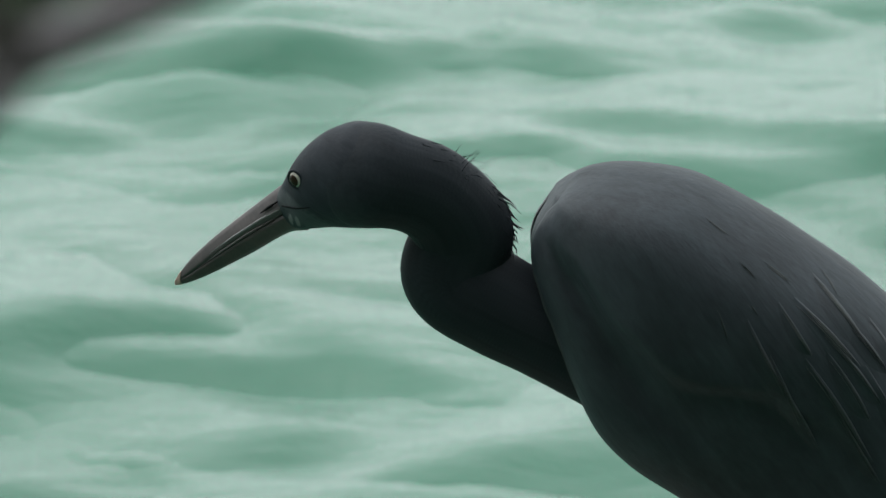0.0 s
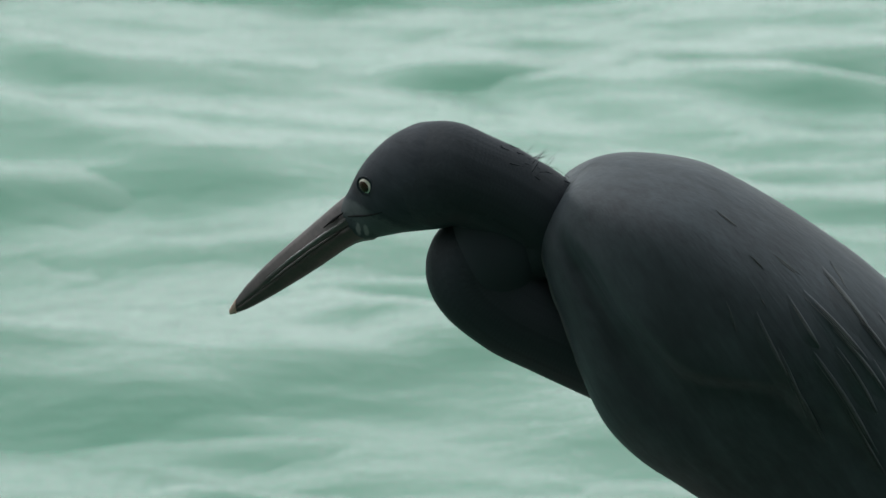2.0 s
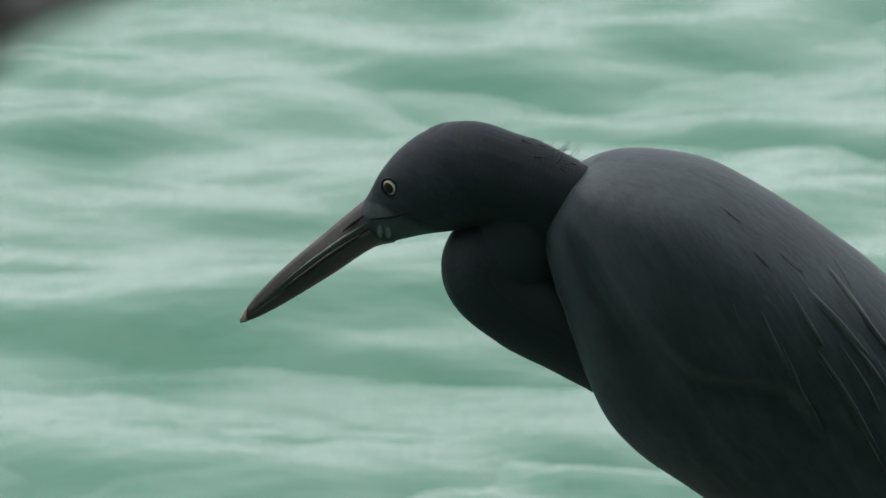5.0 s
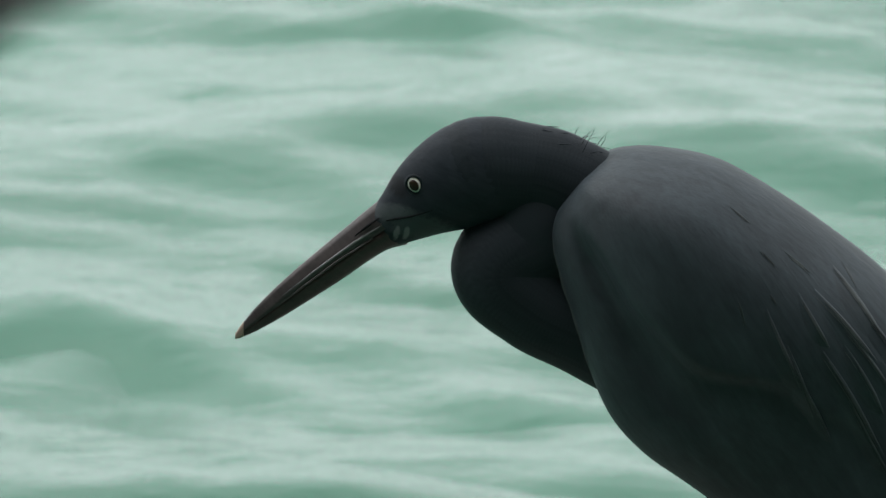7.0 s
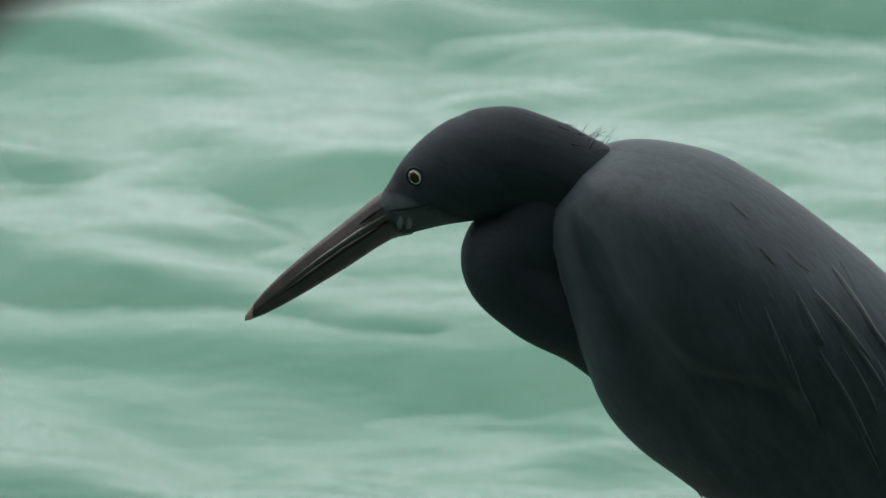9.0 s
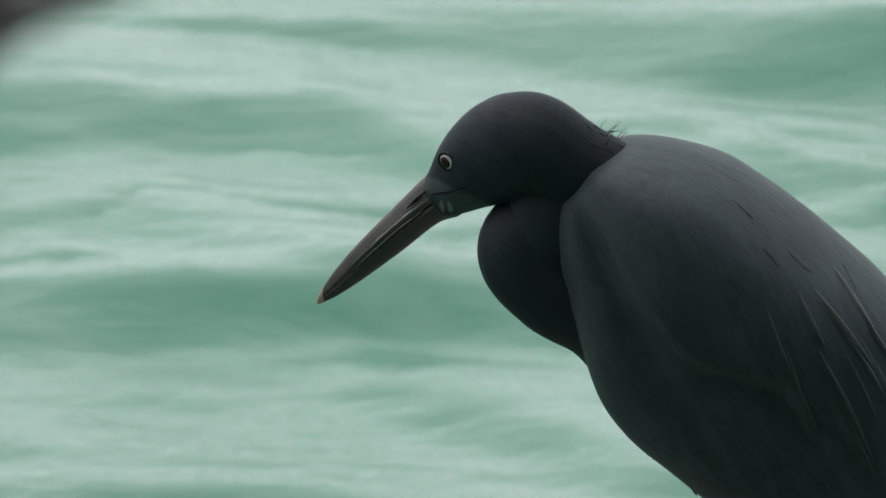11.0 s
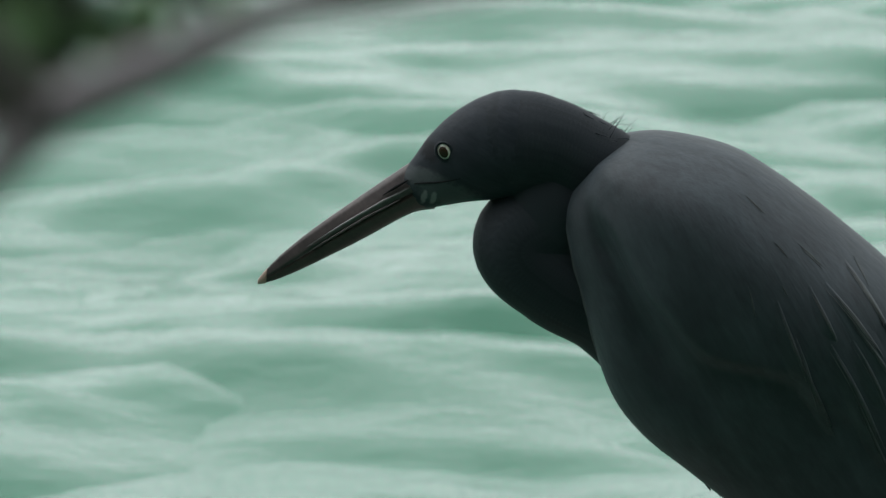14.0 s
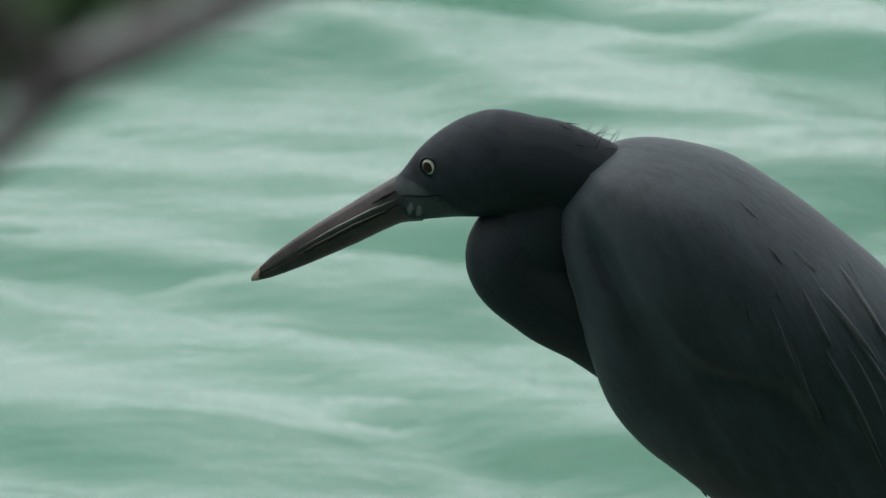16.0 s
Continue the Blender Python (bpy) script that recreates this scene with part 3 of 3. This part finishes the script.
# ---- shrub near the camera ----
NEAR = 1.0
NU = 0.0000557 * NEAR
CAM_RIGHT = Vector((1, 0, 0))
CAM_UP = Vector((0, math.sin(radians(TILT)), math.cos(radians(TILT))))
CAM_AHEAD = Vector((0, math.cos(radians(TILT)), -math.sin(radians(TILT))))
KNOB = EYE + NEAR * CAM_AHEAD + NU * (-364 * CAM_RIGHT + 200 * CAM_UP)
SHRUB = empty("shrub", pose(-0.75, -3.1, 0.15))
tagged(SHRUB, "shore shrub with grey twigs and dark green leaves", "shrub")


def twig_space(x, y, d=0.0):
    """From the branch's own sheet (right, down, away) to metres about the knob."""
    return NU * ((x - 420) * CAM_RIGHT - (y - 241) * CAM_UP) + d * CAM_AHEAD


def leaf(branch, centre, turn, length, width, tilt, material):
    bm = bmesh.new()
    n = 10
    rows = []
    along = math.cos(turn) * CAM_RIGHT - math.sin(turn) * CAM_UP
    across = math.sin(turn) * CAM_RIGHT + math.cos(turn) * CAM_UP
    across = (across + tilt * CAM_AHEAD).normalized()
    lift = along.cross(across)
    for i in range(n + 1):
        u = i / n
        w = width * math.sin(math.pi * (0.04 + 0.95 * u)) ** 0.8 * 0.5
        c = centre + along * length * (u - 0.5) + lift * length * 0.12 * math.sin(math.pi * u)
        rows.append([bm.verts.new(c + k * w * across + lift * h * length) for k, h in ((-1, 0.03), (0, -0.01), (1, 0.03), (0, -0.02))])
    for a, b in zip(rows, rows[1:]):
        for j in range(4):
            bm.faces.new((a[j], a[(j + 1) % 4], b[(j + 1) % 4], b[j]))
    return part("leaf", bm, material, branch)


def limb(points, radii, steps=5):
    pts, rad = [], []
    stops = [(i, *p, r) for i, (p, r) in enumerate(zip(points, radii))]
    for k in range((len(points) - 1) * steps + 1):
        x, y, d, r = ease(k / steps, stops)
        pts.append(twig_space(x, y, d))
        rad.append(r * NU)
    return tube(pts, rad, 10)


def build_shrub():
    branch = part("branch", limb([(-700, 1000, -0.03), (-300, 640, -0.01), (20, 500, 0), (175, 401, 0), (270, 310, 0), (400, 245, 0), (552, 182, 0), (694, 112, 0.0), (906, 70, 0.004), (1100, 40, 0.008), (1300, 0, 0.01)],
                                 [60, 50, 42, 40, 46, 50, 42, 38, 46, 34, 8]), M_BARK, SHRUB, "grey bark twig")
    for pts, rad in (
        ([(270, 310, 0), (170, 200, -0.005), (90, 90, -0.01), (-40, -40, -0.01), (-160, -190, -0.02)], [36, 34, 28, 22, 8]),
        ([(-40, 480, 0), (-10, 400, 0.01), (10, 300, 0.01), (-60, 200, 0.01)], [30, 24, 18, 6]),
        ([(560, 200, 0), (520, 110, 0), (490, 10, 0), (470, -100, 0.01)], [24, 24, 20, 8]),
    ):
        part("twig", limb(pts, rad), M_TWIG, branch, "dark twig")
    r = random.Random(21)
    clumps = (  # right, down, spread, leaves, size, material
        (150, 205, 55, 5, 150, M_LEAF_DARK), (480, 10, 45, 4, 140, M_LEAF_DARK), (-10, 400, 60, 5, 170, M_LEAF_DARK), (20, 40, 60, 4, 140, M_LEAF_DARK),
        (-40, 560, 70, 4, 190, M_LEAF_DARK), (200, 60, 70, 3, 150, M_LEAF_DARK), (60, 170, 45, 3, 150, M_LEAF), (250, 130, 90, 4, 150, M_LEAF),
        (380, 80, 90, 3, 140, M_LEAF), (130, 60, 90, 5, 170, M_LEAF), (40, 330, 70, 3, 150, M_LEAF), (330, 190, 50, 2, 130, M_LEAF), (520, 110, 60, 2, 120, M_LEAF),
        (145, 300, 45, 6, 140, M_LEAF_DARK), (225, 225, 50, 6, 150, M_LEAF_MID), (300, 170, 65, 6, 150, M_LEAF_MID), (400, 125, 50, 3, 140, M_LEAF_MID), (150, 90, 80, 6, 170, M_LEAF_MID), (60, 260, 50, 3, 150, M_LEAF_MID),
        (0, -120, 140, 8, 190, M_LEAF), (330, -90, 130, 7, 180, M_LEAF_DARK), (-170, 120, 120, 9, 190, M_LEAF_DARK), (-160, 420, 100, 6, 180, M_LEAF), (620, -80, 90, 5, 160, M_LEAF),
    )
    for x, y, spread, count, size, material in clumps:
        for _ in range(count):
            lx, ly = x + r.gauss(0, 0.6) * spread, y + r.gauss(0, 0.6) * spread
            if lx > 60:  # the leaves grow on the upper side of the branch
                ly = min(ly, float(np.interp(lx, (20, 175, 270, 400, 552, 694, 906), (500, 401, 310, 245, 182, 112, 70))) - 90)
            leaf(branch, twig_space(lx, ly, r.uniform(0.015, 0.05)), r.uniform(0, 6.28),
                 size * r.uniform(0.7, 1.2) * NU, size * r.uniform(0.35, 0.6) * NU, r.uniform(-0.7, 0.7), material)
    root_end = KNOB + twig_space(-700, 1000, -0.03) - SHRUB.location
    pts = [Vector((0, 0, -0.1)), Vector((-0.02, 0.02, 0.25)), Vector((0.03, 0.0, 0.6)), root_end.lerp(Vector((0.03, 0, 0.6)), 0.4), root_end]
    part("stem", tube(pts, [0.016, 0.014, 0.011, 0.008, 0.0065], 12), M_BARK, SHRUB, "grey woody stem")
    return branch


BRANCH = build_shrub()

# ---- what moves ----
HEAD = [  # seconds, x, z, roll, pitch, yaw
    (0, -0.1608, 0.3199, 10.4, 3.7, -34.5),
    (0.5, -0.1562, 0.3273, 10.4, 4.0, -34.5),
    (0.7, -0.1562, 0.3273, 10.4, 4.0, -34.5),
    (0.9, -0.1357, 0.3156, 8.1, -0.3, -26.7),
    (1, -0.1357, 0.3156, 8.1, -0.3, -26.7),
    (1.5, -0.1336, 0.3178, 8.1, -0.5, -26.8),
    (2, -0.1329, 0.3186, 7.9, -0.8, -26.2),
    (2.5, -0.1322, 0.3182, 8.1, -0.8, -26.9),
    (3, -0.1312, 0.3176, 7.9, -1.1, -26.1),
    (3.5, -0.1291, 0.3160, 7.9, -1.7, -26.2),
    (4, -0.1277, 0.3178, 7.9, -1.7, -26.2),
    (4.2, -0.1273, 0.3187, 8.1, -1.5, -26.8),
    (6.3, -0.1173, 0.3170, 0.5, -0.3, -1.7),
    (6.5, -0.1172, 0.3186, 0.2, -0.3, -0.7),
    (7, -0.1164, 0.3191, 0.3, -0.5, -1.2),
    (7.5, -0.1162, 0.3197, 0.1, -0.4, -0.2),
    (8, -0.1157, 0.3197, 0.3, -0.2, -1.1),
    (10.3, -0.1051, 0.3292, 7.4, -3.8, -24.5),
    (10.5, -0.1004, 0.3298, 7.7, -5.0, -25.4),
    (11, -0.1001, 0.3297, 7.7, -4.7, -25.3),
    (11.5, -0.1000, 0.3303, 7.9, -4.1, -26.0),
    (12, -0.0997, 0.3314, 7.6, -4.2, -25.3),
    (12.3, -0.0997, 0.3314, 7.6, -4.2, -25.3),
    (12.4, -0.1020, 0.3400, 2.7, 9.7, -8.8),
    (12.5, -0.1020, 0.3400, 2.7, 9.7, -8.8),
    (13, -0.1025, 0.3360, 2.9, 8.7, -9.6),
    (13.5, -0.1039, 0.3317, 2.3, 4.3, -7.6),
    (14, -0.1032, 0.3317, 2.2, 4.2, -7.3),
    (14.5, -0.1030, 0.3325, 2.5, 4.0, -8.4),
    (15, -0.1030, 0.3321, 2.5, 4.0, -8.4),
    (15.5, -0.1032, 0.3322, 2.2, 3.9, -7.4),
    (15.9, -0.1032, 0.3322, 2.2, 3.9, -7.4),
    (16, -0.1082, 0.3247, 4.9, 6.6, -16.4),
]
BODY = [  # seconds, x, z, lean
    (0, -0.0109, 0.2524, -7.1),
    (0.5, -0.0096, 0.2543, -6.3),
    (1, -0.0074, 0.2545, -7.2),
    (1.5, -0.0066, 0.2552, -6.6),
    (2, -0.0076, 0.2557, -6.4),
    (2.5, -0.0080, 0.2562, -7.0),
    (3, -0.0077, 0.2563, -7.2),
    (3.5, -0.0080, 0.2564, -7.4),
    (4, -0.0068, 0.2567, -6.4),
    (4.2, -0.0068, 0.2567, -6.4),
    (6.3, -0.0047, 0.2576, -3.6),
    (6.5, -0.0047, 0.2576, -3.6),
    (7, -0.0041, 0.2573, -4.5),
    (7.5, -0.0055, 0.2581, -4.0),
    (8, -0.0055, 0.2587, -3.8),
    (8.2, -0.0055, 0.2587, -3.8),
    (10.3, -0.0058, 0.2595, -0.7),
    (10.5, -0.0058, 0.2595, -0.7),
    (11, -0.0056, 0.2596, -0.8),
    (11.5, -0.0066, 0.2602, -0.7),
    (12, -0.0054, 0.2609, -0.3),
    (12.3, -0.0054, 0.2609, -0.3),
    (12.5, -0.0049, 0.2622, 0.2),
    (13, -0.0035, 0.2610, 0.8),
    (13.5, -0.0028, 0.2604, -0.8),
    (14, -0.0009, 0.2619, -1.5),
    (14.5, -0.0011, 0.2619, 0.0),
    (15, -0.0023, 0.2608, 0.9),
    (15.5, -0.0025, 0.2613, 0.4),
    (15.9, -0.0025, 0.2613, 0.4),
    (16, -0.0029, 0.2593, -1.9),
]
NECK = [  # seconds, then x, z along the neck
    (0, (-0.1244, 0.3157), (-0.1122, 0.2992), (-0.1156, 0.2794), (-0.0984, 0.2671), (-0.0783, 0.2567)),
    (0.7, (-0.1205, 0.3218), (-0.1099, 0.3039), (-0.1149, 0.2813), (-0.0979, 0.2685), (-0.0776, 0.2581)),
    (0.9, (-0.0975, 0.3140), (-0.0841, 0.2997), (-0.1076, 0.2832), (-0.0944, 0.2673), (-0.0744, 0.2567)),
    (1.5, (-0.0957, 0.3136), (-0.0830, 0.2997), (-0.1057, 0.2832), (-0.0933, 0.2678), (-0.0737, 0.2571)),
    (3.5, (-0.0911, 0.3119), (-0.0784, 0.2997), (-0.1021, 0.2820), (-0.0898, 0.2664), (-0.0702, 0.2564)),
    (6.5, (-0.0764, 0.3193), (-0.0616, 0.3049), (-0.0949, 0.2860), (-0.0829, 0.2702), (-0.0624, 0.2593)),
    (7, (-0.0739, 0.3194), (-0.0589, 0.3056), (-0.0945, 0.2848), (-0.0825, 0.2685), (-0.0610, 0.2578)),
    (11, (-0.0693, 0.3273), (-0.0508, 0.3103), (-0.0837, 0.2926), (-0.0742, 0.2751), (-0.0541, 0.2640)),
    (12.5, (-0.0693, 0.3359), (-0.0509, 0.3185), (-0.0855, 0.3013), (-0.0763, 0.2798), (-0.0553, 0.2687)),
    (14.5, (-0.0693, 0.3309), (-0.0509, 0.3143), (-0.0864, 0.2942), (-0.0733, 0.2782), (-0.0530, 0.2664)),
    (16, (-0.0739, 0.3242), (-0.0543, 0.3096), (-0.0887, 0.2895), (-0.0763, 0.2723), (-0.0564, 0.2616)),
]
SWAY = [  # seconds, right and down of the knob's rest
    (0, -212, -205), (0.5, -180, -185), (1.0, -282, -288), (1.5, -240, -212), (2.0, -340, -350), (2.5, -205, -208), (3.0, -290, -310),
    (3.5, -270, -290), (4.0, -290, -310), (5.2, -240, -260), (6.5, -190, -200), (7.0, -270, -300), (7.5, -285, -310), (8.0, -270, -290), (9.2, -280, -300),
    (10.5, -245, -260), (11.0, -255, -275), (11.5, -255, -275), (12.0, -270, -300), (12.5, -215, -200), (13.0, -310, -330), (13.1, -245, -254),
    (13.2, -175, -144), (13.3, -114, -79), (13.4, -39, -7), (13.5, 0, 0), (13.8, -146, -62), (14.0, -187, -98), (14.3, -160, -181),
    (14.5, -200, -197), (14.8, -300, -330), (15.0, -300, -330), (15.5, -215, -137), (16.0, -158, -162),
]


SWELL = [(0.0, 1.3), (0.5, 1.3), (1.0, 0.9), (1.5, -0.3), (2.0, -0.3), (2.5, 0.6), (3.0, 1.6), (3.5, -0.4), (4.0, 0.2), (6.5, -0.3), (7.0, -0.9), (7.5, -0.8), (8.0, 0.6), (10.5, 0.9),
         (11.0, 1.6), (11.5, 1.7), (12.0, 1.6), (12.5, -0.8), (13.0, 1.0), (13.5, 1.6), (14.0, -1.6), (14.5, -1.4), (15.0, -0.6), (15.5, 1.2), (16.0, 2.4)]  # seconds, slope of the long swell in degrees, positive towards the sea


def between(rows, t):
    """The row at t seconds, in a straight line between its neighbours."""
    cols = np.array([np.ravel(np.array([np.ravel(c) for c in r[1:]], dtype=float)) for r in rows])
    times = [r[0] for r in rows]
    return np.array([np.interp(t, times, c) for c in cols.T])


def head_pose(t):
    x, z, roll, pitch, yaw = between(HEAD, t)
    return pose(x, 0, z, roll, pitch, yaw)


def body_pose(t):
    x, z, lean = between(BODY, t)
    return pose(x, 0, z, 0, lean, 0)


def neck_line(t):
    """Eight points from the skull down into the breast at t seconds."""
    times = [r[0] for r in NECK]
    held = between(NECK, t).reshape(-1, 2)
    share = (0.85, 0.6, 0.42, 0.2, 0.05)
    drift = []
    for pose_at in (head_pose, body_pose):
        known = np.array([[*pose_at(k).translation] for k in times])
        smooth = np.array([np.interp(t, times, c) for c in known.T])
        drift.append(np.array(pose_at(t).translation) - smooth)
    pts = [np.array(head_pose(t) @ Vector((x * U, 0, z * U))) for x, z in ((43, 14), (90, 18))]
    nape_y = (head_pose(t) @ Vector((130 * U, 0, 0))).y
    for (x, z), s, lean in zip(held, share, (0.7, 0.25, 0, 0, 0)):
        d = s * drift[0] + (1 - s) * drift[1]
        pts.append(np.array((x + d[0], lean * nape_y, z + d[2])))
    pts.append(np.array(body_pose(t) @ Vector((-0.034, 0, -0.009))))
    return pts


def motions():
    walk(HERON_HEAD, [(r[0], head_pose(r[0])) for r in HEAD])
    walk(HERON_BODY, [(r[0], body_pose(r[0])) for r in BODY])
    times = sorted({r[0] for r in HEAD} | {5.25, 9.2})
    rows = [[] for _ in NECK_PARTS]
    for t in times:
        pts = neck_line(t)
        stops = [(i, *p) for i, p in enumerate(pts)]
        fine = np.array([ease(k / 20 * 1.0, stops) for k in range(20 * (len(pts) - 1) + 1)])
        run = np.concatenate([[0], np.cumsum(np.linalg.norm(np.diff(fine, axis=0), axis=1))])
        for i, kept in enumerate(rows):
            d = run[-1] * i / (PIECES - 1)
            p = [np.interp(d, run, c) for c in fine.T]
            a = [np.interp(min(d + 0.002, run[-1]), run, c) for c in fine.T]
            b = [np.interp(max(d - 0.002, 0), run, c) for c in fine.T]
            turn = between(HEAD, t)[4] * max(0.0, 1 - i / (0.22 * PIECES))
            kept.append((t, pose(*p, 0, -math.degrees(math.atan2(a[2] - b[2], a[0] - b[0])), turn)))
    for seg, kept in zip(NECK_PARTS, rows):
        walk(seg, kept)
    fold = []
    for t in times:
        pts = neck_line(t)
        fold.append((t, pose(*(0.1 * pts[3] + 0.6 * pts[4] + 0.3 * pts[5]))))
    walk(THROAT, fold)
    filled = []
    for t in times:
        p = neck_line(t)
        out = float(np.interp(t, (0.7, 0.9), (1, 0)))  # the neck is stretched at first, then folds
        up = (1 - out) * (p[2] - p[5]) + out * (p[4] - p[6])
        heart = (1 - out) * (0.45 * p[2] + 0.3 * p[4] + 0.25 * p[5]) + out * (0.4 * p[4] + 0.6 * p[5])
        filled.append((t, pose(*heart, 0, math.degrees(math.atan2(up[0], up[2])), 0)))
    walk(CROP, filled)
    home = KNOB - SHRUB.location
    walk(BRANCH, [(t, Matrix.Translation(home + NU * (x * CAM_RIGHT - y * CAM_UP))) for t, x, y in SWAY])
    pivot = Vector((0, 3.7, 0))
    for sheet, start, drift, beat in zip(SHEETS, ((-2.6, 9.6), (2.4, 9.3)), ((0.32, -0.72), (-0.30, -0.66)), (3.1, 2.3)):
        rows = []
        for t in [0.5 * k for k in range(33)]:
            lean = pose(0, 0, 0, float(np.interp(t, *zip(*SWELL))) + 0.3 * math.sin(1.3 * t + beat), 0.35 * math.cos(1.1 * t), 0)
            at = Vector((start[0] + drift[0] * t, start[1] + drift[1] * t, 0.012 * math.sin(2 * math.pi * t / beat)))
            rows.append((t, Matrix.Translation(pivot) @ lean @ Matrix.Translation(at - pivot)))
        walk(sheet, rows)


motions()
